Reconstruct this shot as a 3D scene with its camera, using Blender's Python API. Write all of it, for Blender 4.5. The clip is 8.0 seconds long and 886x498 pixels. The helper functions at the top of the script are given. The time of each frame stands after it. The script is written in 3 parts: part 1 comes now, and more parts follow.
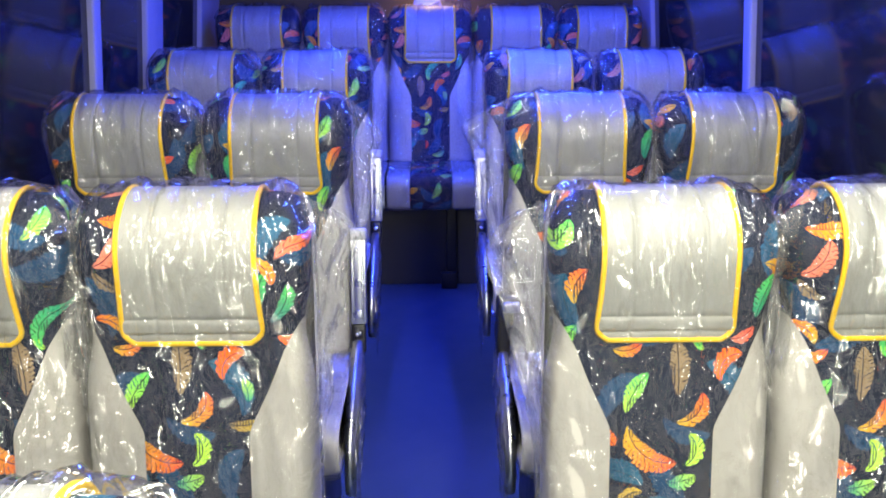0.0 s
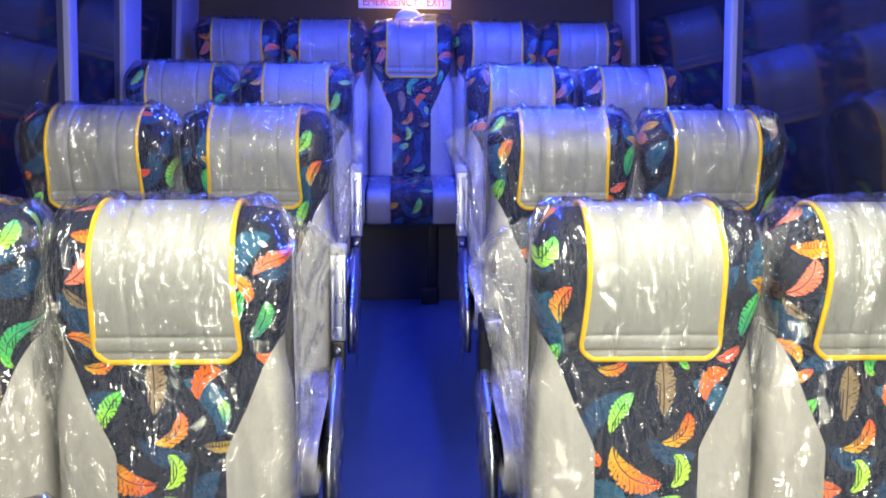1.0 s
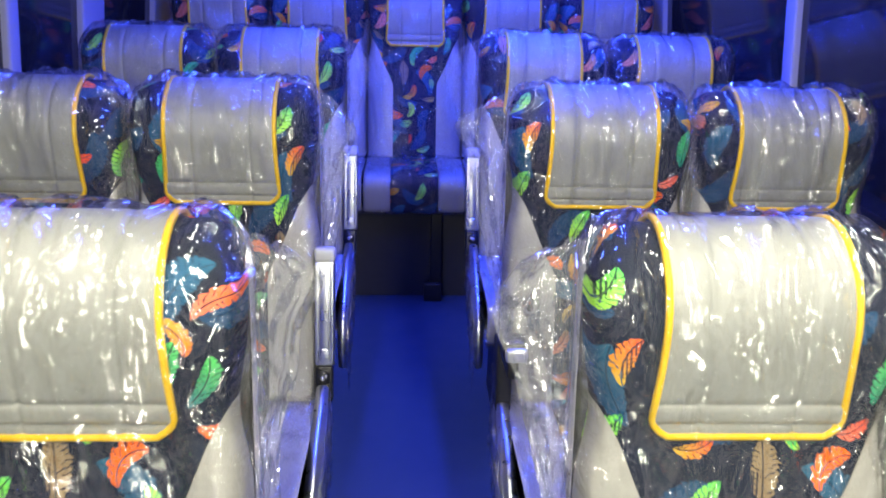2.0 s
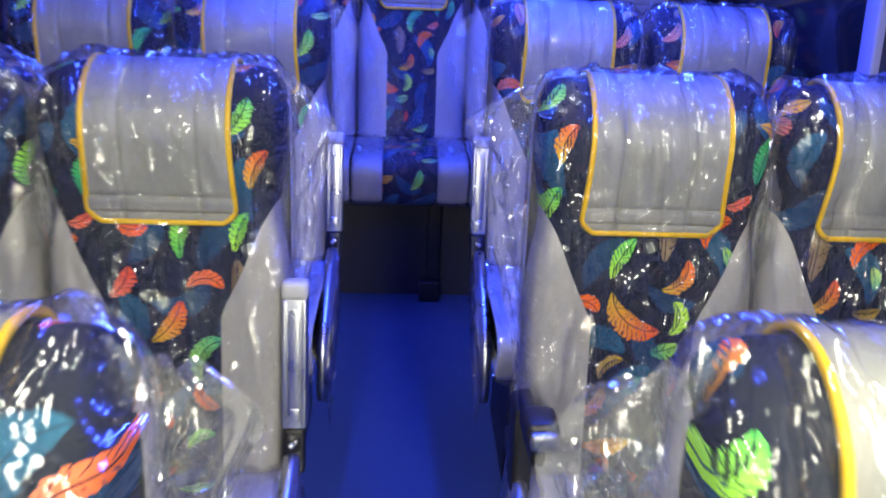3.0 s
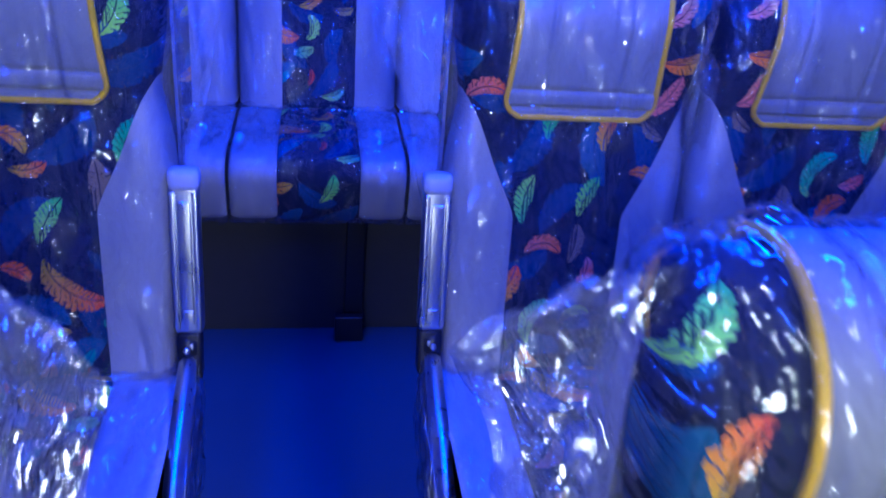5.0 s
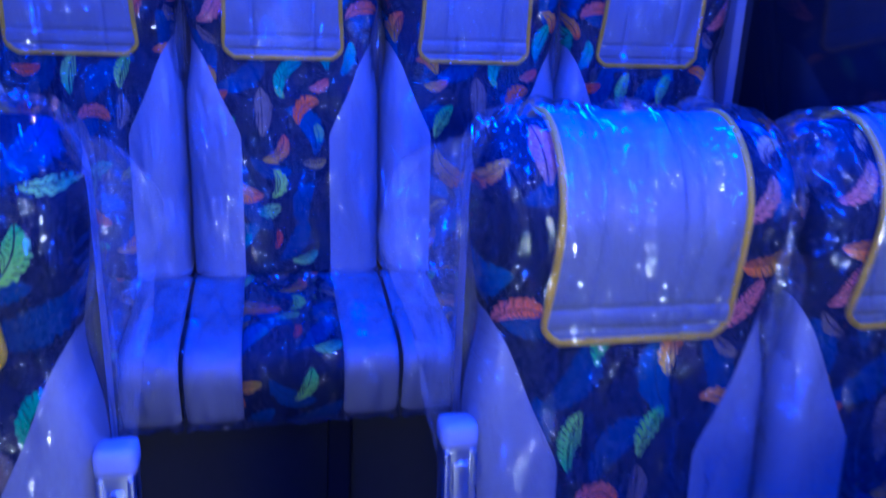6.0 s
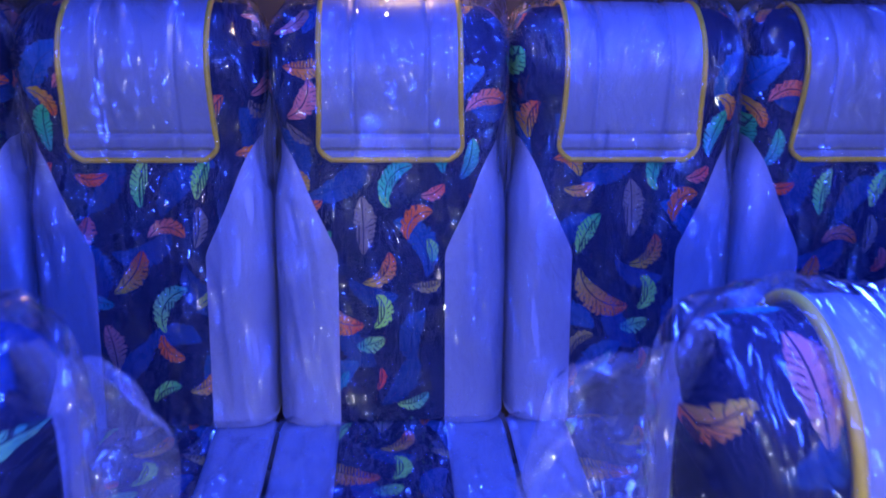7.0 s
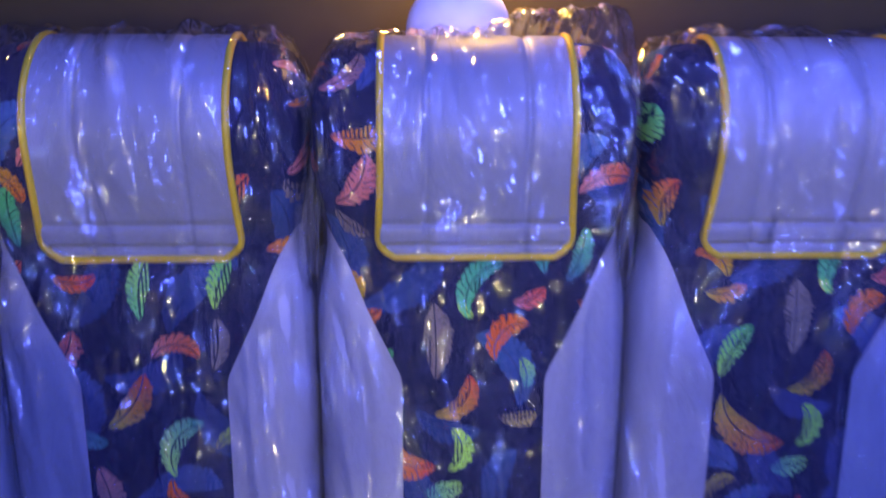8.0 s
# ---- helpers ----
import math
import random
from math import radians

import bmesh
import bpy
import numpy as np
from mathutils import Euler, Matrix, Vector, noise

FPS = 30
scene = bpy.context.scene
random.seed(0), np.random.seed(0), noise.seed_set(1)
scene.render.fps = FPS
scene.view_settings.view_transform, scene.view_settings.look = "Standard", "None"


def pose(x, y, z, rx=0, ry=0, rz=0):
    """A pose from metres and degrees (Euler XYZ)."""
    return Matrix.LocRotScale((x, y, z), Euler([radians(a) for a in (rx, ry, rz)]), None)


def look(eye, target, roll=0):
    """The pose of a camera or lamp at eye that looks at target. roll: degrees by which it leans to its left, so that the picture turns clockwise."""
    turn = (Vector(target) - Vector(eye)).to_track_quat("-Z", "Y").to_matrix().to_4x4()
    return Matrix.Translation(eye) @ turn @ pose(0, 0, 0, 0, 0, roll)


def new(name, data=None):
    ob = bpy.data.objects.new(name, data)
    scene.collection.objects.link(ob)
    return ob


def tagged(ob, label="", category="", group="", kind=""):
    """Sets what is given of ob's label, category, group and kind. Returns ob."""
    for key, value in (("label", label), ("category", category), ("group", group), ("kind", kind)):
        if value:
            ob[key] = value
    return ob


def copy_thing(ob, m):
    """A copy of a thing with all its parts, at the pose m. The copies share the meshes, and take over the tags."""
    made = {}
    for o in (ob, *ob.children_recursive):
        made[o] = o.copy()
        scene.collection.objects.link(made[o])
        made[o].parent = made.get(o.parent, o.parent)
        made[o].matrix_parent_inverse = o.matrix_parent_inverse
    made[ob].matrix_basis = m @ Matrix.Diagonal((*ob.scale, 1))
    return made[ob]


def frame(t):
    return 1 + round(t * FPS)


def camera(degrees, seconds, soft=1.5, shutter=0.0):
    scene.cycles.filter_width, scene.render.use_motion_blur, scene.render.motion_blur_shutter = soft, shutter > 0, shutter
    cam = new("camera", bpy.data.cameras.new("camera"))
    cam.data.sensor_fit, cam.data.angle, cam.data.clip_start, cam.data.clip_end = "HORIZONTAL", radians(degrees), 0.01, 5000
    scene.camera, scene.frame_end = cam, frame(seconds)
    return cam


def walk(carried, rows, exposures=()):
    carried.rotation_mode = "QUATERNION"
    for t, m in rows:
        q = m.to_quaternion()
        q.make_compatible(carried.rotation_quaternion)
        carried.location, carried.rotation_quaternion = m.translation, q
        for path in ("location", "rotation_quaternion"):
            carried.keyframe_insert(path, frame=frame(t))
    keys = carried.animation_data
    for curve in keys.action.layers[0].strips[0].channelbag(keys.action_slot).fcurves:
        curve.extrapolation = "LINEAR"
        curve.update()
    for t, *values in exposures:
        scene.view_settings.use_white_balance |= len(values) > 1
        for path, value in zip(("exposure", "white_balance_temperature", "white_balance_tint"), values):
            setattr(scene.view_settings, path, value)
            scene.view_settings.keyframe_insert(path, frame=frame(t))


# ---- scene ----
cam = camera(58.8, 8.0, soft=1.7, shutter=0.5)
PATH = [
    (0, (-0.003, 1.491, 1.615), (0.035, 3.347, 0.869), 0.1),
    (0.5, (-0.001, 1.502, 1.614), (0.065, 3.365, 0.89), 0.5),
    (1, (-0.01, 1.516, 1.609), (0.082, 3.383, 0.899), 1.0),
    (1.5, (-0.03, 1.713, 1.563), (0.071, 3.575, 0.841), 1.7),
    (2.8, (0.02, 2.239, 1.517), (0.092, 4.043, 0.662), 1.4),
    (3, (-0.019, 2.346, 1.505), (0.092, 4.144, 0.636), 2.9),
    (3.5, (-0.038, 2.577, 1.481), (0.28, 4.285, 0.491), 6.3),
    (4, (0.002, 2.822, 1.464), (0.311, 4.508, 0.434), 6.2),
    (4.2, (0.017, 2.949, 1.465), (0.332, 4.622, 0.413), 6.5),
    (5.3, (-0.015, 3.462, 1.461), (0.332, 5.08, 0.337), 6.5),
    (5.5, (-0.02, 3.569, 1.484), (0.415, 5.179, 0.381), 6.5),
    (6, (-0.017, 3.703, 1.493), (0.401, 5.413, 0.546), 5.0),
    (6.5, (-0.019, 3.924, 1.465), (0.246, 5.714, 0.608), 2.9),
    (7, (0.014, 4.098, 1.461), (0.143, 5.91, 0.625), 1.2),
    (7.5, (-0.042, 4.285, 1.460), (0.087, 6.085, 0.594), 1.2),
    (8, (-0.066, 4.520, 1.505), (0.009, 6.29, 0.58), 0.8),
]
EXPOSURES = [(0.0, 0.4, 7200, 0), (3.0, 0.3, 7300, -1), (3.5, 0.4, 7300, -1), (4.2, 0.3, 6600, 3), (5.4, -0.05, 4700, 11), (6.5, -0.05, 5200, 8), (7.0, 0.3, 6600, 0), (7.5, 0.6, 11000, -9), (8.0, 0.85, 30000, -20)]
walk(cam, [(t, look(eye, target, roll)) for t, eye, target, roll in PATH], EXPOSURES)

import functools

# ---- light ----
world = bpy.data.worlds.new("night")
scene.world = world
world.use_nodes = True
world.node_tree.nodes["Background"].inputs[0].default_value = (0.012, 0.014, 0.022, 1)
world.node_tree.nodes["Background"].inputs[1].default_value = 0.5


def area_lamp(name, at, size_x, size_y, power, colour, turn=(0, 0, 0)):
    data = bpy.data.lights.new(name, "AREA")
    data.shape, data.size, data.size_y = "RECTANGLE", size_x, size_y
    data.energy, data.color = power, colour
    ob = new(name, data)
    ob.matrix_world = pose(*at, *turn)
    return ob


WHITE, BLUE, WARM = (1.0, 0.96, 0.88), (0.022, 0.058, 1.0), (1.0, 0.62, 0.3)
for x, power in ((-0.55, 52), (0.55, 70)):
    area_lamp("white_tube_light_beam", (x, 1.0, 1.90), 0.14, 3.4, power, WHITE)
area_lamp("blue_strip_beam", (-0.30, 4.35, 1.905), 0.05, 1.6, 33, BLUE)
area_lamp("blue_strip_beam", (0.50, 4.35, 1.905), 0.05, 1.6, 58, BLUE)
area_lamp("rear_lamp_beam", (0.04, 5.74, 1.47), 0.10, 0.05, 1.7, WARM)


# ---- materials ----
def material(name, colour, rough=0.5, metal=0.0):
    m = bpy.data.materials.new(name)
    m.use_nodes = True
    b = m.node_tree.nodes["Principled BSDF"]
    b.inputs["Base Color"].default_value = (*colour, 1)
    b.inputs["Roughness"].default_value = rough
    b.inputs["Metallic"].default_value = metal
    return m


class Nodes:
    """A short hand for building node trees."""

    def __init__(self, tree):
        self.tree = tree
        self.bsdf = tree.nodes.get("Principled BSDF")

    def add(self, kind, **sets):
        n = self.tree.nodes.new(kind)
        for key, value in sets.items():
            setattr(n, key, value)
        return n

    def put(self, socket, value):
        if isinstance(value, bpy.types.NodeSocket):
            self.tree.links.new(value, socket)
        else:
            socket.default_value = value

    def math(self, op, a, b=0.0, c=0.0):
        n = self.add("ShaderNodeMath", operation=op)
        for socket, value in zip(n.inputs, (a, b, c)):
            self.put(socket, value)
        return n.outputs[0]

    def mix(self, fac, a, b, blend="MIX"):
        n = self.add("ShaderNodeMix", data_type="RGBA", blend_type=blend)
        for socket, value in ((n.inputs[0], fac), (n.inputs[6], a), (n.inputs[7], b)):
            self.put(socket, value if isinstance(value, (bpy.types.NodeSocket, float, int)) else (*value, 1))
        return n.outputs[2]

    def noise(self, vector, scale, detail=2.0, stretch=(1, 1, 1)):
        mp = self.add("ShaderNodeMapping")
        mp.inputs["Scale"].default_value = stretch
        self.put(mp.inputs[0], vector)
        n = self.add("ShaderNodeTexNoise")
        n.inputs["Scale"].default_value, n.inputs["Detail"].default_value = scale, detail
        self.put(n.inputs["Vector"], mp.outputs[0])
        return n.outputs["Fac"]

    def bump(self, height, strength, distance=0.002):
        n = self.add("ShaderNodeBump")
        n.inputs["Strength"].default_value, n.inputs["Distance"].default_value = strength, distance
        self.put(n.inputs["Height"], height)
        return n.outputs[0]

    def coords(self, name="Object"):
        return self.add("ShaderNodeTexCoord").outputs[name]


def vinyl(name, colour, rough, folds=0.0):
    """Soft leather cloth: faint blotches and a fine pebbled grain."""
    m = material(name, colour, rough)
    k = Nodes(m.node_tree)
    p = k.coords()
    blot = k.noise(p, 7, 3)
    k.put(k.bsdf.inputs["Base Color"], k.mix(blot, [c * 0.90 for c in colour], [min(1, c * 1.08) for c in colour]))
    k.put(k.bsdf.inputs["Roughness"], k.math("MULTIPLY_ADD", k.noise(p, 30, 2), 0.18, rough - 0.09))
    grain = k.math("MULTIPLY_ADD", k.noise(p, 16, 2, (1, 1, 0.25)), 40 * folds, k.noise(p, 900, 2))
    k.put(k.bsdf.inputs["Normal"], k.bump(grain, 0.18, 0.001))
    return m


GREY = vinyl("pale_grey_vinyl", (0.37, 0.36, 0.345), 0.42, 1.0)
COVER_GREY = vinyl("headrest_vinyl", (0.295, 0.30, 0.295), 0.42)
YELLOW = vinyl("yellow_piping", (0.90, 0.55, 0.005), 0.45)
SHELL = vinyl("grey_back_vinyl", (0.42, 0.41, 0.42), 0.5)
BLACK = vinyl("black_plastic", (0.012, 0.012, 0.014), 0.4)
PANEL = vinyl("wall_vinyl", (0.30, 0.31, 0.36), 0.55)
PILLAR = vinyl("pillar_vinyl", (0.33, 0.33, 0.38), 0.5)
REAR_PANEL = vinyl("dark_rear_vinyl", (0.075, 0.052, 0.016), 0.8)
CEILING = vinyl("ceiling_vinyl", (0.30, 0.30, 0.33), 0.7)
DARK = vinyl("dark_base_board", (0.035, 0.035, 0.036), 0.6)


def brushed_metal():
    m = material("worn_aluminium", (0.66, 0.67, 0.69), 0.3, 1.0)
    k = Nodes(m.node_tree)
    p = k.coords()
    k.put(k.bsdf.inputs["Roughness"], k.math("MULTIPLY_ADD", k.noise(p, 60, 3, (1, 1, 0.1)), 0.3, 0.16))
    k.put(k.bsdf.inputs["Normal"], k.bump(k.noise(p, 40, 3), 0.06, 0.002))
    return m


METAL = brushed_metal()


def carpet():
    m = material("blue_vinyl_floor", (0.02, 0.06, 0.27), 0.55)
    k = Nodes(m.node_tree)
    p = k.coords()
    base = k.mix(k.noise(p, 3.0, 4), (0.032, 0.056, 0.092), (0.042, 0.072, 0.115))
    speck = k.math("GREATER_THAN", k.noise(p, 260, 1), 0.66)
    k.put(k.bsdf.inputs["Base Color"], k.mix(k.math("MULTIPLY", speck, 0.25), base, (0.06, 0.10, 0.18)))
    k.put(k.bsdf.inputs["Roughness"], k.math("MULTIPLY_ADD", k.noise(p, 9, 4), 0.25, 0.42))
    k.put(k.bsdf.inputs["Normal"], k.bump(k.noise(p, 420, 2), 0.25, 0.001))
    return m


FLOOR = carpet()


# feathers of the print: x, v of the middle, heading in degrees, length, width, bend in radians, colours at root and tip, share of stripes
LIME, GREEN, TEAL = (0.50, 0.90, 0.09), (0.10, 0.70, 0.13), (0.015, 0.36, 0.24)
ORANGE, RED, PINK = (1.0, 0.16, 0.008), (0.95, 0.08, 0.035), (0.85, 0.22, 0.14)
TAN, GOLD = (0.27, 0.19, 0.11), (0.72, 0.48, 0.03)
NAVY, ROYAL, SEA = (0.008, 0.038, 0.105), (0.010, 0.066, 0.165), (0.016, 0.12, 0.22)
PLUMES = [
    (-0.118, -0.050, 50, 0.12, 0.055, -0.6, NAVY, ROYAL), (0.105, -0.030, 120, 0.13, 0.055, 0.9, ROYAL, SEA),
    (0.012, -0.125, -20, 0.10, 0.040, 0.7, NAVY, ROYAL), (-0.020, -0.215, -60, 0.12, 0.055, 0.5, ROYAL, NAVY),
    (-0.115, -0.195, -10, 0.12, 0.050, -0.7, NAVY, SEA), (0.070, -0.290, 60, 0.12, 0.050, 0.5, NAVY, ROYAL),
    (-0.062, -0.292, 48, 0.13, 0.058, -0.4, ROYAL, SEA), (0.085, -0.205, 80, 0.11, 0.050, -0.7, NAVY, ROYAL),
    (-0.040, 0.075, 35, 0.13, 0.060, 0.6, ROYAL, NAVY), (0.160, 0.235, 60, 0.13, 0.060, -0.9, ROYAL, SEA),
    (-0.125, 0.115, 100, 0.12, 0.055, 0.6, NAVY, ROYAL), (0.060, 0.190, 20, 0.13, 0.060, 0.6, NAVY, ROYAL),
    (0.010, 0.250, -30, 0.11, 0.050, 0.7, ROYAL, ROYAL), (-0.050, 0.175, 70, 0.11, 0.050, -0.6, NAVY, SEA),
    (0.250, 0.040, 70, 0.13, 0.060, 0.6, NAVY, ROYAL), (0.370, 0.030, 45, 0.12, 0.055, -0.6, NAVY, ROYAL),
    (0.310, -0.085, 20, 0.12, 0.050, 0.9, ROYAL, NAVY), (0.400, -0.160, -50, 0.12, 0.055, 0.6, NAVY, ROYAL),
    (0.225, -0.120, 100, 0.12, 0.055, 0.7, NAVY, SEA), (0.345, -0.235, 10, 0.11, 0.050, -0.8, ROYAL, ROYAL),
    (0.270, -0.290, 40, 0.12, 0.050, 0.5, NAVY, ROYAL), (0.425, -0.290, 70, 0.12, 0.050, -0.6, ROYAL, SEA),
    (0.310, 0.130, 60, 0.13, 0.060, 0.7, NAVY, ROYAL), (0.420, 0.120, 100, 0.12, 0.055, -0.5, ROYAL, SEA),
    (0.250, 0.210, 20, 0.12, 0.055, 0.7, ROYAL, NAVY), (0.370, 0.240, -40, 0.12, 0.055, 0.8, NAVY, ROYAL),
]
FEATHERS = [
    (0.000, 0.000, 92, 0.105, 0.046, 0.1, TAN, TAN, 0.3), (-0.100, 0.033, 10, 0.060, 0.026, 0.7, GOLD, RED, 0.6),
    (0.038, 0.045, -50, 0.032, 0.015, 0.3, LIME, LIME, 0.0), (0.088, 0.012, 48, 0.080, 0.036, -1.1, ORANGE, ORANGE, 0.0),
    (-0.082, -0.045, 62, 0.085, 0.038, -0.3, LIME, GREEN, 0.7), (0.036, -0.088, 50, 0.085, 0.034, 1.1, GOLD, RED, 0.5),
    (-0.062, -0.165, -38, 0.130, 0.052, 0.9, GOLD, RED, 0.5), (0.036, -0.158, 85, 0.072, 0.034, 1.1, LIME, LIME, 0.5),
    (-0.135, -0.129, -25, 0.052, 0.030, -0.7, ORANGE, ORANGE, 0.0), (0.011, -0.217, 15, 0.055, 0.036, 0.3, TEAL, LIME, 0.9),
    (-0.093, -0.246, 42, 0.065, 0.026, -1.0, TAN, GOLD, 0.7), (-0.045, -0.290, 50, 0.055, 0.022, 0.4, SEA, TEAL, 0.3),
    (-0.112, -0.325, 50, 0.080, 0.030, 0.9, PINK, TAN, 0.2), (0.030, -0.285, 80, 0.045, 0.018, 0.5, RED, RED, 0.4),
    (-0.122, 0.085, -30, 0.070, 0.028, -1.0, ORANGE, GOLD, 0.2), (-0.120, 0.160, -40, 0.055, 0.024, 0.6, TAN, TAN, 0.8),
    (0.150, 0.135, 80, 0.085, 0.040, -0.3, TEAL, GREEN, 0.2), (0.128, 0.058, 25, 0.052, 0.026, 0.6, PINK, RED, 0.2),
    (0.047, 0.082, 58, 0.105, 0.036, -1.1, GREEN, TEAL, 0.3), (0.122, -0.045, 100, 0.045, 0.026, 0.5, TEAL, LIME, 0.7),
    (0.112, -0.111, 5, 0.055, 0.026, 0.5, TAN, GOLD, 0.8), (-0.100, 0.215, 55, 0.085, 0.042, 0.7, PINK, PINK, 0.2),
    (-0.085, 0.275, 5, 0.090, 0.040, 0.3, ORANGE, GOLD, 0.4), (0.165, 0.185, -50, 0.065, 0.028, -0.9, GOLD, ORANGE, 0.2),
    (0.045, 0.270, 65, 0.080, 0.036, 0.5, LIME, GREEN, 0.6), (0.090, -0.330, 20, 0.065, 0.028, 0.7, LIME, TEAL, 0.6),
    (0.306, 0.040, 80, 0.088, 0.036, -0.4, GREEN, LIME, 0.6), (0.415, 0.047, 65, 0.078, 0.034, -0.3, LIME, GREEN, 0.7),
    (0.347, -0.038, 0, 0.075, 0.032, -1.2, PINK, ORANGE, 0.0), (0.404, -0.040, 82, 0.075, 0.032, 0.3, TAN, TAN, 0.5),
    (0.430, -0.090, 70, 0.052, 0.026, 0.9, RED, PINK, 0.3), (0.286, -0.123, 55, 0.095, 0.042, 0.5, GOLD, RED, 0.1),
    (0.337, -0.178, 62, 0.105, 0.038, -1.1, LIME, TEAL, 0.4), (0.415, -0.168, 20, 0.060, 0.026, -1.0, TAN, LIME, 0.7),
    (0.220, 0.046, 0, 0.062, 0.026, 0.7, ORANGE, RED, 0.0), (0.245, -0.255, 100, 0.088, 0.042, 0.2, TAN, PINK, 0.2),
    (0.340, -0.262, -50, 0.065, 0.030, 0.9, ORANGE, ORANGE, 0.0), (0.215, -0.165, -30, 0.075, 0.032, 0.5, SEA, TEAL, 0.2),
    (0.205, -0.050, 60, 0.065, 0.038, 0.5, PINK, RED, 0.0), (0.410, -0.325, 40, 0.080, 0.034, 0.8, GOLD, RED, 0.5),
    (0.200, 0.115, 70, 0.080, 0.032, 0.6, SEA, GREEN, 0.2), (0.440, 0.160, 70, 0.075, 0.036, -0.6, GOLD, RED, 0.6),
    (0.415, 0.245, 60, 0.080, 0.036, 0.4, LIME, GREEN, 0.7), (0.215, 0.225, 10, 0.080, 0.034, -1.0, PINK, ORANGE, 0.1),
    (0.285, 0.265, 85, 0.080, 0.036, 0.3, TAN, TAN, 0.4), (0.340, 0.180, 60, 0.080, 0.034, -0.9, GREEN, TEAL, 0.3),
    (0.330, -0.335, 30, 0.060, 0.028, -0.8, LIME, GREEN, 0.6), (0.180, -0.290, 60, 0.070, 0.030, -0.7, RED, GOLD, 0.3),
]


def feather_group():
    """One printed feather: its quill is an arc, its vanes end in a saw edge and are slit or split into upright stripes."""
    tree = bpy.data.node_groups.new("printed_feather", "ShaderNodeTree")
    for name, kind in (("Place", "Vector"), ("Under", "Color"), ("Rag", "Float"), ("Stripes", "Float"), ("Mottle", "Float"), ("Location", "Vector"), ("Turn", "Vector"),
                       ("Radius", "Float"), ("Sign", "Float"), ("Turns", "Float"), ("Teeth", "Float"), ("Width", "Float"), ("Cut", "Float"), ("Vane", "Float"), ("Root", "Color"), ("Tip", "Color")):
        tree.interface.new_socket(name, in_out="INPUT", socket_type="NodeSocket" + kind)
    tree.interface.new_socket("Colour", in_out="OUTPUT", socket_type="NodeSocketColor")
    tree.interface.new_socket("Place", in_out="OUTPUT", socket_type="NodeSocketVector")
    k = Nodes(tree)
    g = k.add("NodeGroupInput").outputs
    mp = k.add("ShaderNodeMapping", vector_type="TEXTURE")
    k.put(mp.inputs["Vector"], g["Place"]), k.put(mp.inputs["Location"], g["Location"]), k.put(mp.inputs["Rotation"], g["Turn"])
    s = k.add("ShaderNodeSeparateXYZ")
    k.put(s.inputs[0], mp.outputs[0])
    up = k.math("SUBTRACT", g["Radius"], k.math("MULTIPLY", s.outputs[1], g["Sign"]))
    u = k.math("MULTIPLY_ADD", k.math("ARCTAN2", s.outputs[0], up), g["Turns"], 0.5)
    across = k.math("SUBTRACT", g["Radius"], k.math("SQRT", k.math("MULTIPLY_ADD", s.outputs[0], s.outputs[0], k.math("MULTIPLY", up, up))))
    # the vane inside the curve is the narrower one
    inner = k.math("GREATER_THAN", across, 0.0)
    off = k.math("DIVIDE", k.math("MULTIPLY", k.math("ABSOLUTE", across), k.math("MULTIPLY_ADD", inner, 0.35, 0.92)), g["Width"])
    oval = k.math("MAXIMUM", k.math("MULTIPLY", u, k.math("MULTIPLY_ADD", u, -4.0, 4.0)), 0.0)
    half = k.math("MULTIPLY", k.math("POWER", oval, 0.85), k.math("MULTIPLY_ADD", u, 0.18, 0.38))
    lean = k.math("MULTIPLY_ADD", off, -2.6, k.math("MULTIPLY", u, g["Teeth"]))
    saw = k.math("FRACT", k.math("MULTIPLY_ADD", g["Rag"], 1.6, lean))
    edge = k.math("MULTIPLY", half, k.math("MULTIPLY_ADD", saw, -0.15, k.math("MULTIPLY_ADD", g["Rag"], 0.70, 0.72)))
    shown = k.math("GREATER_THAN", edge, off)
    torn = k.math("GREATER_THAN", k.math("MULTIPLY_ADD", g["Rag"], 1.2, off), 0.76)
    slit = k.math("MULTIPLY", k.math("GREATER_THAN", saw, 0.78), torn)
    cut = k.math("MAXIMUM", slit, k.math("LESS_THAN", k.math("ABSOLUTE", across), 0.0011))
    cut = k.math("MAXIMUM", cut, k.math("MULTIPLY", g["Stripes"], k.math("GREATER_THAN", across, g["Vane"])))
    shown = k.math("MULTIPLY", shown, k.math("MULTIPLY_ADD", cut, g["Cut"], 1.0))
    blend = k.add("ShaderNodeMath", operation="MULTIPLY", use_clamp=True)
    k.put(blend.inputs[0], g["Mottle"]), k.put(blend.inputs[1], u)
    colour = k.mix(shown, g["Under"], k.mix(blend.outputs[0], g["Root"], g["Tip"]))
    # the place is handed on through each feather, so that they are worked out one after another
    onward = k.add("ShaderNodeVectorMath", operation="MULTIPLY_ADD")
    k.put(onward.inputs[0], colour), k.put(onward.inputs[1], (1e-7, 1e-7, 0.0)), k.put(onward.inputs[2], g["Place"])
    out = k.add("NodeGroupOutput")
    k.put(out.inputs[0], colour), k.put(out.inputs[1], onward.outputs[0])
    return tree


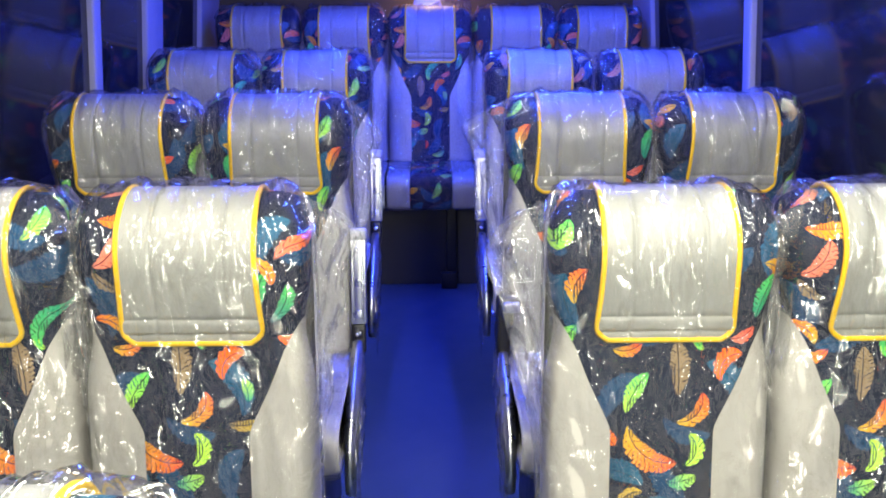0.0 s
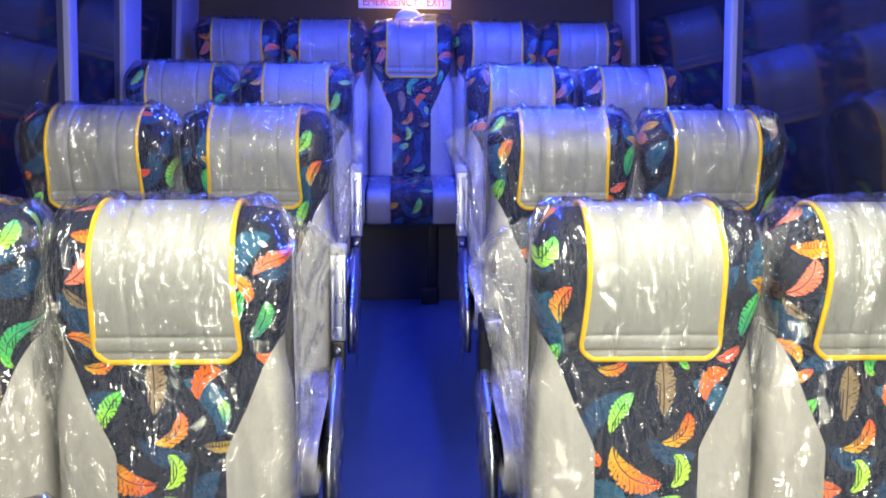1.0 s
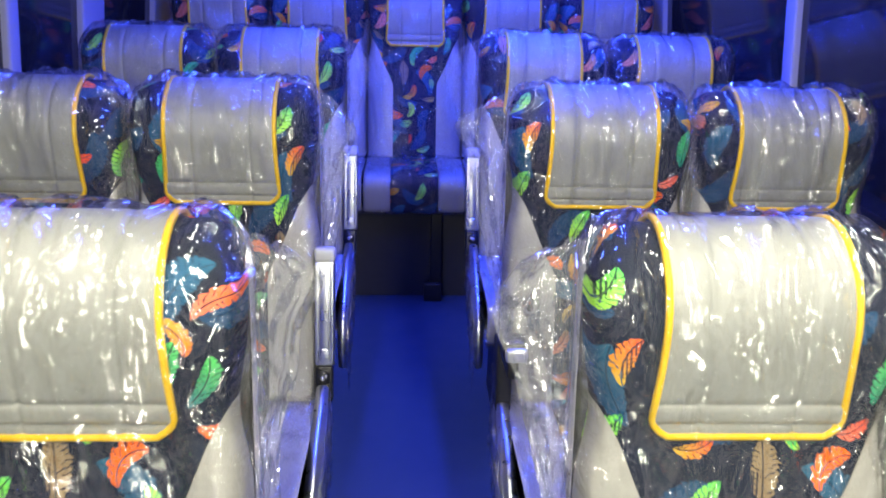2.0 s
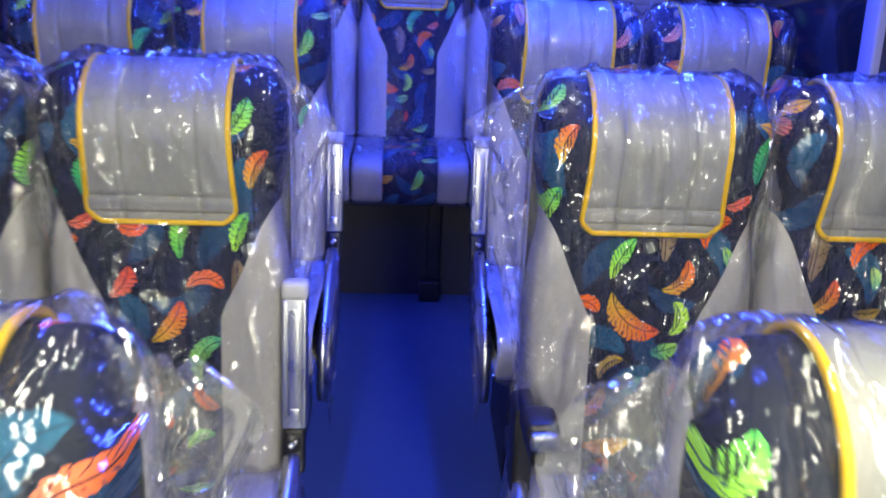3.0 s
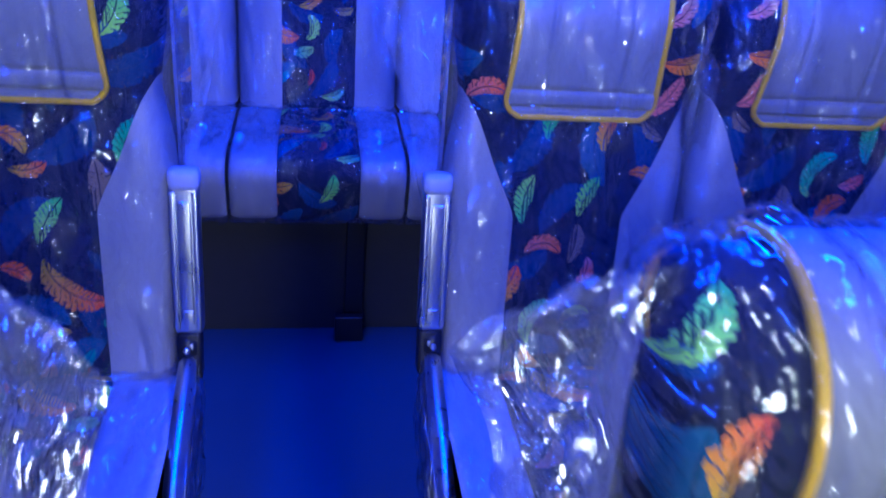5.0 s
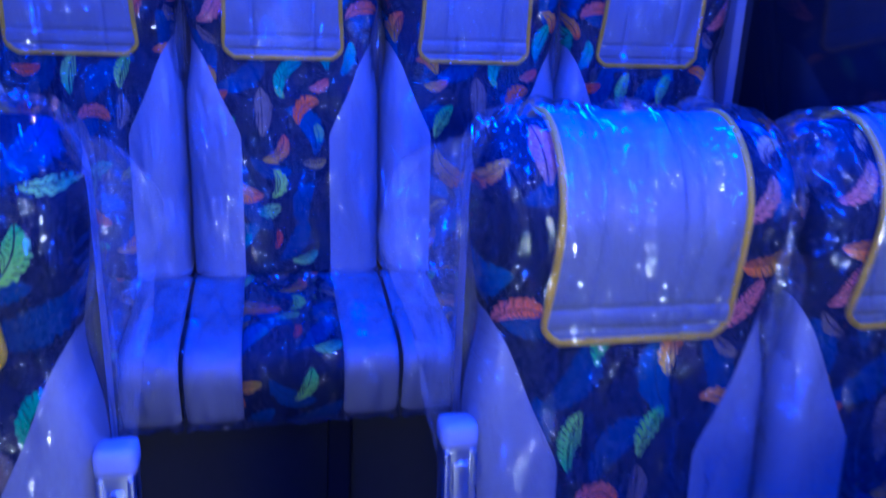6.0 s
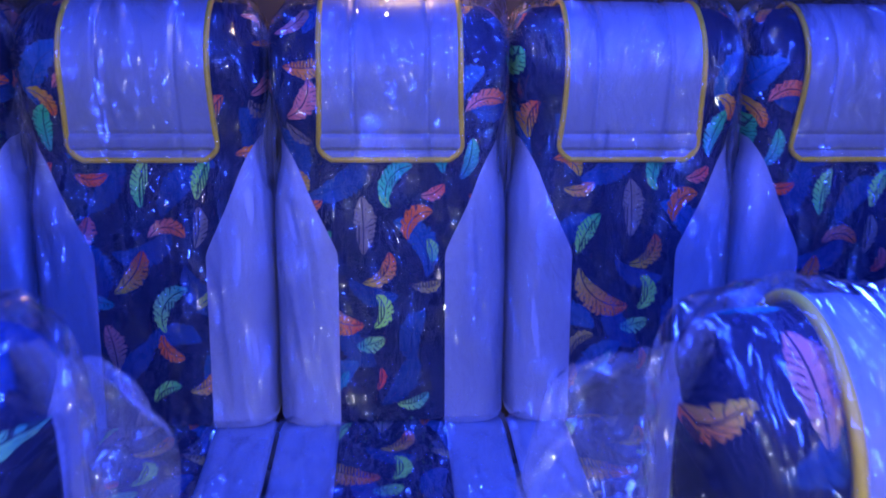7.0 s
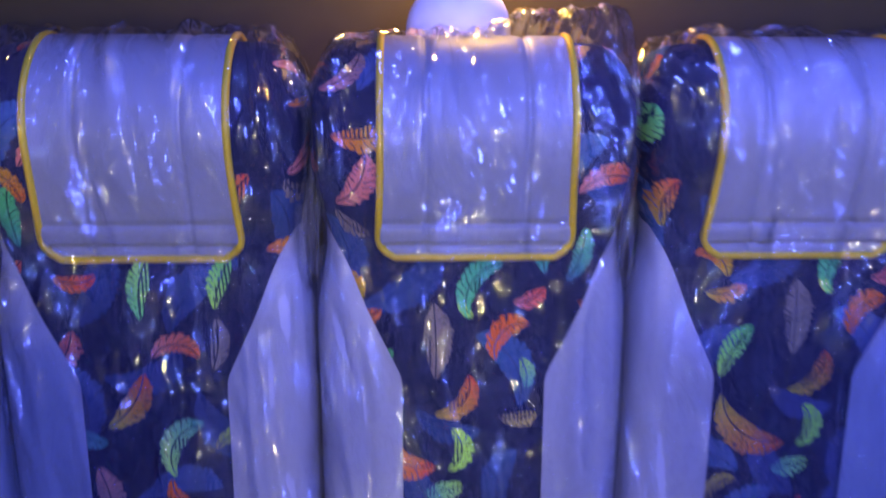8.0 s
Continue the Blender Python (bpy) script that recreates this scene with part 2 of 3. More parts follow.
def feather_fabric():
    """Dark navy plush printed with curved, ragged feathers; the print repeats every 0.64 by 0.68 m."""
    m = material("feather_print_plush", (0.005, 0.01, 0.04), 0.8)
    k = Nodes(m.node_tree)
    uv = k.add("ShaderNodeUVMap").outputs[0]
    sep = k.add("ShaderNodeSeparateXYZ")
    k.put(sep.inputs[0], uv)
    joined = k.add("ShaderNodeCombineXYZ")
    k.put(joined.inputs[0], k.math("WRAP", sep.outputs[0], 0.47, -0.17)), k.put(joined.inputs[1], k.math("WRAP", sep.outputs[1], 0.31, -0.37))
    rag = k.noise(uv, 95, 2)
    patch = k.math("GREATER_THAN", k.noise(uv, 26, 0), 0.47)
    comb = k.math("GREATER_THAN", k.math("FRACT", k.math("MULTIPLY_ADD", rag, 0.35, k.math("MULTIPLY", sep.outputs[0], 185.0))), 0.52)
    stripes = k.math("MULTIPLY", patch, comb)
    mottle = k.math("MULTIPLY_ADD", k.noise(uv, 160, 2), 0.9, 0.5)
    colour = k.mix(k.noise(uv, 14, 3), (0.0030, 0.0056, 0.019), (0.0055, 0.0110, 0.038))

    printed, place = feather_group(), joined.outputs[0]
    for row in PLUMES + FEATHERS:
        x, v, angle, length, width, bend, root, tip = row[:8]
        length, width = length * 1.02, width * 0.92
        n = k.add("ShaderNodeGroup", node_tree=printed)
        sets = {"Place": place, "Under": colour, "Rag": rag, "Stripes": stripes, "Mottle": mottle,
                "Location": (x, v, 0), "Turn": (0, 0, radians(angle)), "Radius": length / (1.9 * abs(bend)), "Sign": math.copysign(1.0, bend),
                "Turns": 1 / (1.9 * abs(bend)), "Teeth": length * 125, "Width": width, "Root": (*root, 1), "Tip": (*tip, 1)}
        striped = row[8] if len(row) > 8 else 0.0
        sets["Cut"] = -0.9 if len(row) > 8 else -0.55
        sets["Vane"] = width * (0.24 - 0.5 * striped) if striped > 0.25 else 1.0
        for name, value in sets.items():
            k.put(n.inputs[name], value)
        colour, place = n.outputs
    k.put(k.bsdf.inputs["Base Color"], colour)
    k.put(k.bsdf.inputs["Normal"], k.bump(k.noise(uv, 700, 2), 0.35, 0.001))
    k.bsdf.inputs["Specular IOR Level"].default_value = 0.15
    return m


FABRIC = feather_fabric()


def clear_film(name, cloud):
    """Thin clear plastic wrap: sees through, with bright creases."""
    m = bpy.data.materials.new(name)
    m.use_nodes = True
    k = Nodes(m.node_tree)
    tree = m.node_tree
    tree.nodes.remove(k.bsdf)
    uv = k.add("ShaderNodeUVMap").outputs[0]
    def ridges(scale, stretch, sharp):
        n = k.noise(uv, scale, 2, stretch)
        return k.math("POWER", k.math("SUBTRACT", 1.0, k.math("ABSOLUTE", k.math("MULTIPLY_ADD", n, 2.0, -1.0))), sharp)
    # fine pulled creases run mostly down the seat and waver
    sway = k.add("ShaderNodeTexNoise")
    sway.inputs["Scale"].default_value = 4.5
    k.put(sway.inputs["Vector"], uv)
    wavered = k.add("ShaderNodeVectorMath", operation="MULTIPLY_ADD")
    k.put(wavered.inputs[0], sway.outputs["Color"]), k.put(wavered.inputs[1], (0.16, 0.05, 0.0)), k.put(wavered.inputs[2], uv)
    def pulled(scale, stretch, sharp):
        n = k.noise(wavered.outputs[0], scale, 1, stretch)
        return k.math("POWER", k.math("SUBTRACT", 1.0, k.math("ABSOLUTE", k.math("MULTIPLY_ADD", n, 2.0, -1.0))), sharp)
    streaks = k.math("MULTIPLY_ADD", pulled(24, (1.9, 0.22, 1), 9.0), 0.6, pulled(13, (1.5, 0.34, 1), 12.0))
    creases = k.math("ADD", ridges(7, (1.6, 0.55, 1), 9.0), ridges(10, (0.6, 1.3, 1), 14.0))
    facets = k.math("ABSOLUTE", k.math("SUBTRACT", k.noise(wavered.outputs[0], 10, 0, (2.3, 0.42, 1)), 0.5))
    taut = k.add("ShaderNodeAttribute", attribute_name="taut").outputs["Fac"]
    loose = k.math("MULTIPLY_ADD", taut, -0.48, 1.0)
    folds = k.math("ABSOLUTE", k.math("SUBTRACT", k.noise(wavered.outputs[0], 19, 1, (1.7, 0.75, 1)), 0.5))
    height = k.math("MULTIPLY_ADD", folds, 0.75, k.math("MULTIPLY_ADD", creases, 0.06, k.math("MULTIPLY_ADD", streaks, 0.10, facets)))
    # crumpled into long flat facets, each tilted its own way
    def crumpled(scale, tilt_u, tilt_v):
        mp = k.add("ShaderNodeMapping")
        mp.inputs["Scale"].default_value = scale
        k.put(mp.inputs[0], wavered.outputs[0])
        cells = k.add("ShaderNodeTexVoronoi", voronoi_dimensions="2D")
        cells.inputs["Scale"].default_value = 1.0
        k.put(cells.inputs["Vector"], mp.outputs[0])
        away = k.add("ShaderNodeVectorMath", operation="SUBTRACT")
        k.put(away.inputs[0], mp.outputs[0]), k.put(away.inputs[1], cells.outputs["Position"])
        lean = k.add("ShaderNodeVectorMath", operation="MULTIPLY_ADD")
        k.put(lean.inputs[0], cells.outputs["Color"]), k.put(lean.inputs[1], (2 * tilt_u / scale[0], 2 * tilt_v / scale[1], 0)), k.put(lean.inputs[2], (-tilt_u / scale[0], -tilt_v / scale[1], 0))
        dot = k.add("ShaderNodeVectorMath", operation="DOT_PRODUCT")
        k.put(dot.inputs[0], away.outputs[0]), k.put(dot.inputs[1], lean.outputs[0])
        return dot.outputs["Value"]
    crumple = k.math("ADD", crumpled((46, 13, 1), 0.40, 0.55), crumpled((95, 40, 1), 0.25, 0.30))
    relief = k.math("MULTIPLY", k.math("MULTIPLY_ADD", height, 0.030, crumple), loose)
    normal = k.bump(relief, 1.0, 1.0)
    gloss = k.add("ShaderNodeBsdfGlossy")
    gloss.inputs["Roughness"].default_value = 0.07
    k.put(gloss.inputs["Normal"], normal)
    clear = k.add("ShaderNodeBsdfTransparent")
    clear.inputs[0].default_value = (0.985, 0.985, 0.985, 1)
    haze = k.add("ShaderNodeBsdfDiffuse")
    haze.inputs[0].default_value = (0.75, 0.76, 0.78, 1)
    film = k.add("ShaderNodeMixShader")
    film.inputs[0].default_value = cloud
    tree.links.new(clear.outputs[0], film.inputs[1])
    tree.links.new(haze.outputs[0], film.inputs[2])
    fres = k.add("ShaderNodeFresnel")
    fres.inputs["IOR"].default_value = 1.5
    mix = k.add("ShaderNodeMixShader")
    k.put(mix.inputs[0], k.math("MINIMUM", k.math("MULTIPLY", fres.outputs[0], 2.6), 0.5))
    tree.links.new(film.outputs[0], mix.inputs[1])
    tree.links.new(gloss.outputs[0], mix.inputs[2])
    tree.links.new(mix.outputs[0], tree.nodes["Material Output"].inputs[0])
    return m


FILM, CLOUDY = clear_film("clear_plastic_wrap", 0.020), clear_film("gathered_plastic_wrap", 0.10)


def night_glass():
    m = material("tinted_night_glass", (0.016, 0.017, 0.018), 0.10)
    k = Nodes(m.node_tree)
    p = k.coords()
    k.put(k.bsdf.inputs["Roughness"], k.math("MULTIPLY_ADD", k.noise(p, 5, 4), 0.10, 0.03))
    return m


GLASS = night_glass()


def glowing(name, colour, strength):
    m = material(name, colour, 0.4)
    b = m.node_tree.nodes["Principled BSDF"]
    b.inputs["Emission Color"].default_value = (*colour, 1)
    b.inputs["Emission Strength"].default_value = strength
    return m


WHITE_GLOW, BLUE_GLOW, WARM_GLOW = glowing("white_tube_glow", WHITE, 6), glowing("blue_led_glow", BLUE, 8), glowing("warm_bulb_glow", WARM, 4)
CAP_GREY = vinyl("grey_plastic", (0.42, 0.42, 0.43), 0.35)
WHITE_PLASTIC = vinyl("white_plastic", (0.72, 0.72, 0.74), 0.35)
SIGN_WHITE, SIGN_RED = vinyl("sign_white", (0.80, 0.76, 0.74), 0.5), vinyl("sign_red", (0.65, 0.04, 0.03), 0.5)


# ---- mesh helpers ----
def part(name, bm, mat, parent=None, label="", smooth=True):
    me = bpy.data.meshes.new(name)
    bmesh.ops.recalc_face_normals(bm, faces=bm.faces)
    bm.to_mesh(me)
    bm.free()
    me.materials.append(mat)
    if smooth:
        for poly in me.polygons:
            poly.use_smooth = True
    ob = new(name, me)
    ob.parent = parent
    return tagged(ob, label)


def empty(name, m=None):
    ob = new(name)
    ob.empty_display_size = 0.1
    if m is not None:
        ob.matrix_basis = m
    return ob


def box(x0, x1, y0, y1, z0, z1, bevel=0.004, bm=None, turn=None):
    bm = bm or bmesh.new()
    made = bmesh.ops.create_cube(bm, size=1)["verts"]
    for v in made:
        v.co = Vector((x0 + (v.co.x + 0.5) * (x1 - x0), y0 + (v.co.y + 0.5) * (y1 - y0), z0 + (v.co.z + 0.5) * (z1 - z0)))
        if turn is not None:
            v.co = turn @ v.co
    if bevel:
        edges = list({e for v in made for e in v.link_edges})
        bmesh.ops.bevel(bm, geom=edges, offset=bevel, segments=2, affect="EDGES", profile=0.6)
    return bm


def sheet(place, us, vs, uv=None):
    """A grid mesh through place(u, v); uv gives its print coordinates."""
    bm = bmesh.new()
    layer = bm.loops.layers.uv.new("UVMap")
    grid = [[bm.verts.new(place(u, v)) for u in us] for v in vs]
    for j in range(len(vs) - 1):
        for i in range(len(us) - 1):
            f = bm.faces.new((grid[j][i], grid[j][i + 1], grid[j + 1][i + 1], grid[j + 1][i]))
            for loop, (a, b) in zip(f.loops, ((i, j), (i + 1, j), (i + 1, j + 1), (i, j + 1))):
                loop[layer].uv = uv(us[a], vs[b]) if uv else (us[a], vs[b])
    return bm


def tube(points, radius, sides=8, bm=None):
    bm = bm or bmesh.new()
    rings = []
    for i, p in enumerate(points):
        ahead = (points[min(i + 1, len(points) - 1)] - points[max(i - 1, 0)]).normalized()
        side = ahead.cross(Vector((0.31, 0.9, 0.3))).normalized()
        up = ahead.cross(side)
        rings.append([bm.verts.new(p + radius * (math.cos(a) * side + math.sin(a) * up)) for a in (math.tau * k / sides for k in range(sides))])
    for a, b in zip(rings, rings[1:]):
        for k in range(sides):
            bm.faces.new((a[k], a[(k + 1) % sides], b[(k + 1) % sides], b[k]))
    bm.faces.new(rings[0]), bm.faces.new(rings[-1])
    return bm


def spread(a, b, n):
    return [a + (b - a) * i / (n - 1) for i in range(n)]


# ---- the form of a seat back ----
# outline in the seat's middle plane: y back from the front of the headrest cover's hem, z over the floor
OUTLINE = [(-0.120, 0.47), (-0.104, 0.52), (-0.062, 0.68), (-0.024, 0.82), (0.003, 0.92), (0.010, 0.955), (0.011, 1.00),
           (0.012, 1.05), (0.018, 1.10), (0.040, 1.143), (0.080, 1.175), (0.118, 1.185), (0.152, 1.176), (0.176, 1.145),
           (0.182, 1.09), (0.172, 1.00), (0.138, 0.82), (0.080, 0.60), (0.050, 0.47)]
HALF = 0.207


def dense(points, n=12):
    out = []
    for i in range(len(points) - 1):
        p = [np.array(points[max(0, min(len(points) - 1, i + o))]) for o in (-1, 0, 1, 2)]
        for s in (j / n for j in range(n)):
            out.append(0.5 * (2 * p[1] + (p[2] - p[0]) * s + (2 * p[0] - 5 * p[1] + 4 * p[2] - p[3]) * s * s + (3 * p[1] - p[0] - 3 * p[2] + p[3]) * s ** 3))
    return np.array(out + [np.array(points[-1])])


CURVE = dense(OUTLINE)
LENGTH = np.r_[0, np.cumsum(np.hypot(*np.diff(CURVE, axis=0).T))]
TOP = float(LENGTH[int(np.argmax(CURVE[:, 1]))])
END = float(LENGTH[-1])
S_HEM = float(np.interp(0.938, CURVE[:70, 1], LENGTH[:70]))


@functools.lru_cache(maxsize=None)
def on_curve(s):
    y, z = np.interp(s, LENGTH, CURVE[:, 0]), np.interp(s, LENGTH, CURVE[:, 1])
    y2, z2 = np.interp(s + 0.006, LENGTH, CURVE[:, 0]), np.interp(s + 0.006, LENGTH, CURVE[:, 1])
    y1, z1 = np.interp(s - 0.006, LENGTH, CURVE[:, 0]), np.interp(s - 0.006, LENGTH, CURVE[:, 1])
    t = np.array((y2 - y1, z2 - z1))
    t /= np.hypot(*t) + 1e-9
    return float(y), float(z), float(-t[1]), float(t[0])


@functools.lru_cache(maxsize=None)
def half_width(s):
    """Half the seat back's width: waisted under the headrest, rounded at the shoulders."""
    d = abs(s - TOP)
    shoulder = 0.014 * max(0.0, 1 - d / 0.13) ** 2
    waist = 0.016 * math.exp(-(((s - S_HEM - 0.01) / 0.07) ** 2))
    return HALF - shoulder - waist


def spine(z):
    """The middle of the seat back's thickness."""
    z = min(z, 1.125)
    return 0.098 + (z - 1.10) * 0.20 if z > 0.9 else 0.058 + (z - 0.9) * 0.21


def skin(s, x, lift=0.0):
    """The point of the padded surface at s along the outline and x across, lifted outwards."""
    y, z, ny, nz = on_curve(s)
    hw = half_width(s)
    r = max(0.0, 1 - min(1.0, abs(x) / hw) ** 11) ** 0.31
    my, mz = spine(z), min(z, 1.125)
    return Vector((x * (1 + lift / hw * (1 - r)), my + (y - my) * r + ny * lift * (0.15 + 0.85 * r), mz + (z - mz) * r + nz * lift * (0.15 + 0.85 * r)))


def cross(n=29):
    """Stations across a seat, -1 to 1, closer together at the edges."""
    return [math.copysign(1 - (1 - abs(a)) ** 1.9, a) for a in spread(-1, 1, n)]


def wing_inner(s):
    """How far in the grey side wing reaches at s: a blade that widens downwards."""
    a = (S_HEM + 0.038 - s) / 0.205
    if a <= 0:
        return 0.0
    return 0.112 * (1 - (1 - min(1.0, a)) ** 1.12)


def seat_back(seat):
    stations = cross()
    front = part("backrest", sheet(lambda a, s: skin(s, a * half_width(s)), stations, spread(0, TOP + 0.06, 64),
                 lambda a, s: (a * 0.207, s - S_HEM)), FABRIC, seat, "navy plush printed with bright feathers")
    part("back_shell", sheet(lambda a, s: skin(s, a * half_width(s), 0.001), stations, spread(TOP + 0.058, END, 30)), SHELL, seat, "plain grey vinyl back")
    part("bottom_edge", sheet(lambda a, b: skin(0, a * half_width(0)).lerp(skin(END, a * half_width(END)), b), stations, (0, 0.5, 1)), SHELL, seat)
    for side in (-1, 1):
        def place(b, s):
            hw, reach = half_width(s), wing_inner(s)
            x = hw - reach * (1 - b) ** 1.3
            puff = 0.003 + 0.009 * min(1.0, reach / 0.06) * math.sin(math.pi * min(1.0, 0.05 + 0.75 * (1 - b))) ** 0.7
            return skin(s, side * min(x, hw * 0.9999), puff if b < 0.999 else 0.002)
        part("side_wing", sheet(place, spread(0, 1, 17), spread(0.0, S_HEM + 0.032, 44)), GREY, seat, "pale grey vinyl side wing")
    return front


def cover_half(s):
    """Half the headrest cover's width."""
    d = (s - S_HEM) / 0.05
    flare = 0.006 * math.exp(-d * d / 3)
    corner = 0.022 * max(0.0, 1 - (s - S_HEM) / 0.03) ** 2.4
    return 0.1185 + flare - corner


def headrest_cover(seat):
    """Quilted vinyl cover over the top of the seat back, bound with yellow piping."""
    seams, welts = (-0.063, 0.063), (S_HEM + 0.018, S_HEM + 0.046)

    def place(a, s):
        x = a * cover_half(s)
        lift = 0.0085
        for c in seams:
            lift -= 0.0038 * math.exp(-(((x - c) / 0.0035) ** 2))
        for c in welts:
            lift -= 0.0042 * math.exp(-(((s - c) / 0.0035) ** 2)) * (1 if abs(x) < 0.115 else 0.3)
        if S_HEM + 0.018 < s < S_HEM + 0.046:
            lift += 0.003
        return skin(s, x, lift)

    last = END - 0.48
    columns = sorted({*spread(-1, 1, 41), *(c / 0.1185 + o for c in seams for o in (-0.03, 0, 0.03))})
    rows = sorted({*spread(S_HEM, last, 80), *(c + o for c in welts for o in (-0.003, 0, 0.003)), *spread(S_HEM, S_HEM + 0.03, 12)})
    cover = part("headrest_cover", sheet(place, columns, rows), COVER_GREY, seat, "pale grey quilted vinyl headrest cover")
    rim = [skin(s, -cover_half(s), 0.008) for s in reversed(spread(S_HEM, last, 70))]
    rim += [skin(S_HEM, x, 0.008) for x in spread(-cover_half(S_HEM), cover_half(S_HEM), 21)[1:-1]]
    rim += [skin(s, cover_half(s), 0.008) for s in spread(S_HEM, last, 70)]
    part("piping", tube(rim, 0.0048), YELLOW, cover, "yellow piped edge")


def wrinkle(x, s, seed):
    # pleats fan out from where the wrap is tucked in beside the headrest
    side, up = 0.200 - abs(x), s - S_HEM - 0.02
    far = math.hypot(side, up)
    fan = math.sin(9 * math.atan2(up, side) + 3 * noise.noise(Vector((x * 6, s * 6, seed))))
    pleat = 0.010 * max(0.0, 1 - 2.2 * abs(fan)) * math.exp(-far / 0.11) * min(1.0, far / 0.03)
    a = noise.noise(Vector((x * 11, s * 2.6, seed)))
    b = noise.noise(Vector((x * 34 + s * 5, s * 6, seed + 9)))
    return pleat + 0.011 * max(0.0, 1 - abs(a) * 3.0) + 0.006 * max(0.0, 1 - 3.2 * abs(b))


def film(seat, seed, ears=(), crown=0.0):
    """Loose clear wrap pulled over the seat back; ears: sides on which gathered slack sticks out, how far, and how far forward."""
    def place(a, s):
        hw = half_width(s)
        p = skin(s, a * hw, 0.0125 - 0.003 * abs(a) ** 4)
        w = wrinkle(p.x, s, seed)
        y, z, ny, nz = on_curve(s)
        p.y += ny * w
        p.z += nz * w
        if crown and s > TOP - 0.12:
            p.z += crown * max(0.0, a) * math.exp(-(((s - TOP) / 0.06) ** 2)) * (1 + 0.5 * noise.noise(Vector((a * 4, s * 10, seed))))
        return p

    wrap = part("plastic_wrap", sheet(place, spread(-1, 1, 81), spread(0.01, END - 0.30, 130), lambda a, s: (a * 0.207 + seed, s)), FILM, seat, "loose crinkled clear plastic wrap")
    # pulled taut over the flat of the back and the cover, loose at the edges and shoulders
    across, along = spread(-1, 1, 81), spread(0.01, END - 0.30, 130)
    taut = wrap.data.attributes.new("taut", "FLOAT", "POINT")
    for n, (s, a) in enumerate((s, a) for s in along for a in across):
        low = max(0.0, min(1.0, (S_HEM + 0.02 - s) / 0.08))
        taut.data[n].value = max(low, 0.35) * max(0.0, min(1.0, (0.86 - abs(a)) / 0.12)) * max(0.0, min(1.0, 0.72 + 0.9 * noise.noise(Vector((a * 2, s * 5, seed)))))
    for side, far, ahead in ears:
        def slack(b, h):
            z = 0.56 + 0.63 * h
            fin = far * (0.12 + 0.88 * max(0.0, (h - 0.1) / 0.78) ** 1.25) * (1 if h < 0.9 else 1 - 0.55 * ((h - 0.9) / 0.1) ** 1.6)
            fin *= 1 + 0.3 * noise.noise(Vector((h * 7, seed, side)))
            fold = 0.022 * noise.noise(Vector((b * 3.5, h * 7, seed))) + 0.014 * noise.noise(Vector((b * 9, h * 19, seed + 2)))
            return Vector((side * (0.190 + b * (fin + 0.012)), spine(z) - ahead + fold * (0.3 + b) + 0.03 * b, z - 0.05 * b * h + 0.012 * noise.noise(Vector((b * 5, h * 3, seed + 7)))))
        part("loose_fold", sheet(slack, spread(0, 1, 26), spread(0, 1, 64), lambda b, h: (b * 0.12 + seed, h * 0.63)), CLOUDY, wrap, "cloudy gathered fold of plastic wrap")


def cushion(seat, shift, front=-0.555, back=-0.075, top=0.50, under=0.395, number=1.0):
    """Seat cushion: a fabric middle between two grey side pads, rounded over its front edge."""
    loop = dense([(back, top - 0.02), (back - 0.06, top), (-0.30, top + 0.012), (front + 0.10, top + 0.022), (front + 0.035, top + 0.016), (front + 0.006, top - 0.012),
                  (front, top - 0.05), (front + 0.006, under + 0.02), (front + 0.03, under), (front + 0.20, under - 0.005), (back, under)], 6)
    length = np.r_[0, np.cumsum(np.hypot(*np.diff(loop, axis=0).T))]

    def place(x0, x1, puff):
        def at(a, s):
            y, z = np.interp(s, length, loop[:, 0]), np.interp(s, length, loop[:, 1])
            r = max(0.0, 1 - abs(a) ** 6) ** 0.5
            cy, cz = min(back - 0.03, max(front + 0.06, y)), (top + under) / 2
            k = 0.86 + 0.14 * r + puff * r
            return Vector(((x0 + x1) / 2 + a * (x1 - x0) / 2, cy + (y - cy) * k, cz + (z - cz) * k))
        return at

    rows = spread(0, float(length[-1]), 60)
    part("cushion", sheet(place(-0.098, 0.098, 0.05), cross(17), rows, lambda a, s: (a * 0.098 + shift[0], 0.35 - s + shift[1])), FABRIC, seat, "navy plush printed with bright feathers")
    for x0, x1 in ((-0.206, -0.097), (0.097, 0.206)):
        part("side_pad", sheet(place(x0, x1, 0.0), cross(13), rows), GREY, seat, "pale grey vinyl side pad")

    def wrap(a, s):
        y, z = np.interp(s, length, loop[:, 0]), np.interp(s, length, loop[:, 1])
        w = 0.012 + 0.012 * noise.noise(Vector((a * 9, s * 14, shift[1] * 9))) + 0.008 * noise.noise(Vector((a * 30, s * 30, 2)))
        cz = (top + under) / 2
        return Vector((a * 0.207, y + (-w if y < front + 0.08 else 0), z + (w if z > cz else -0.004)))
    part("cushion_wrap", sheet(wrap, spread(-1, 1, 41), rows[:46], lambda a, s: (a * 0.207, s)), FILM, seat, "crinkled clear plastic wrap")


def pedestal(seat):
    part("leg", box(-0.15, -0.11, -0.45, -0.12, 0.0, 0.40, 0.006), BLACK, seat, "black steel leg")
    part("leg", box(0.11, 0.15, -0.45, -0.12, 0.0, 0.40, 0.006), BLACK, seat, "black steel leg")
    part("seat_pan", box(-0.19, 0.19, -0.50, 0.03, 0.365, 0.402, 0.008), BLACK, seat, "black steel seat pan")
    part("recline_bracket", box(-0.16, 0.16, -0.08, 0.03, 0.39, 0.50, 0.008), BLACK, seat)


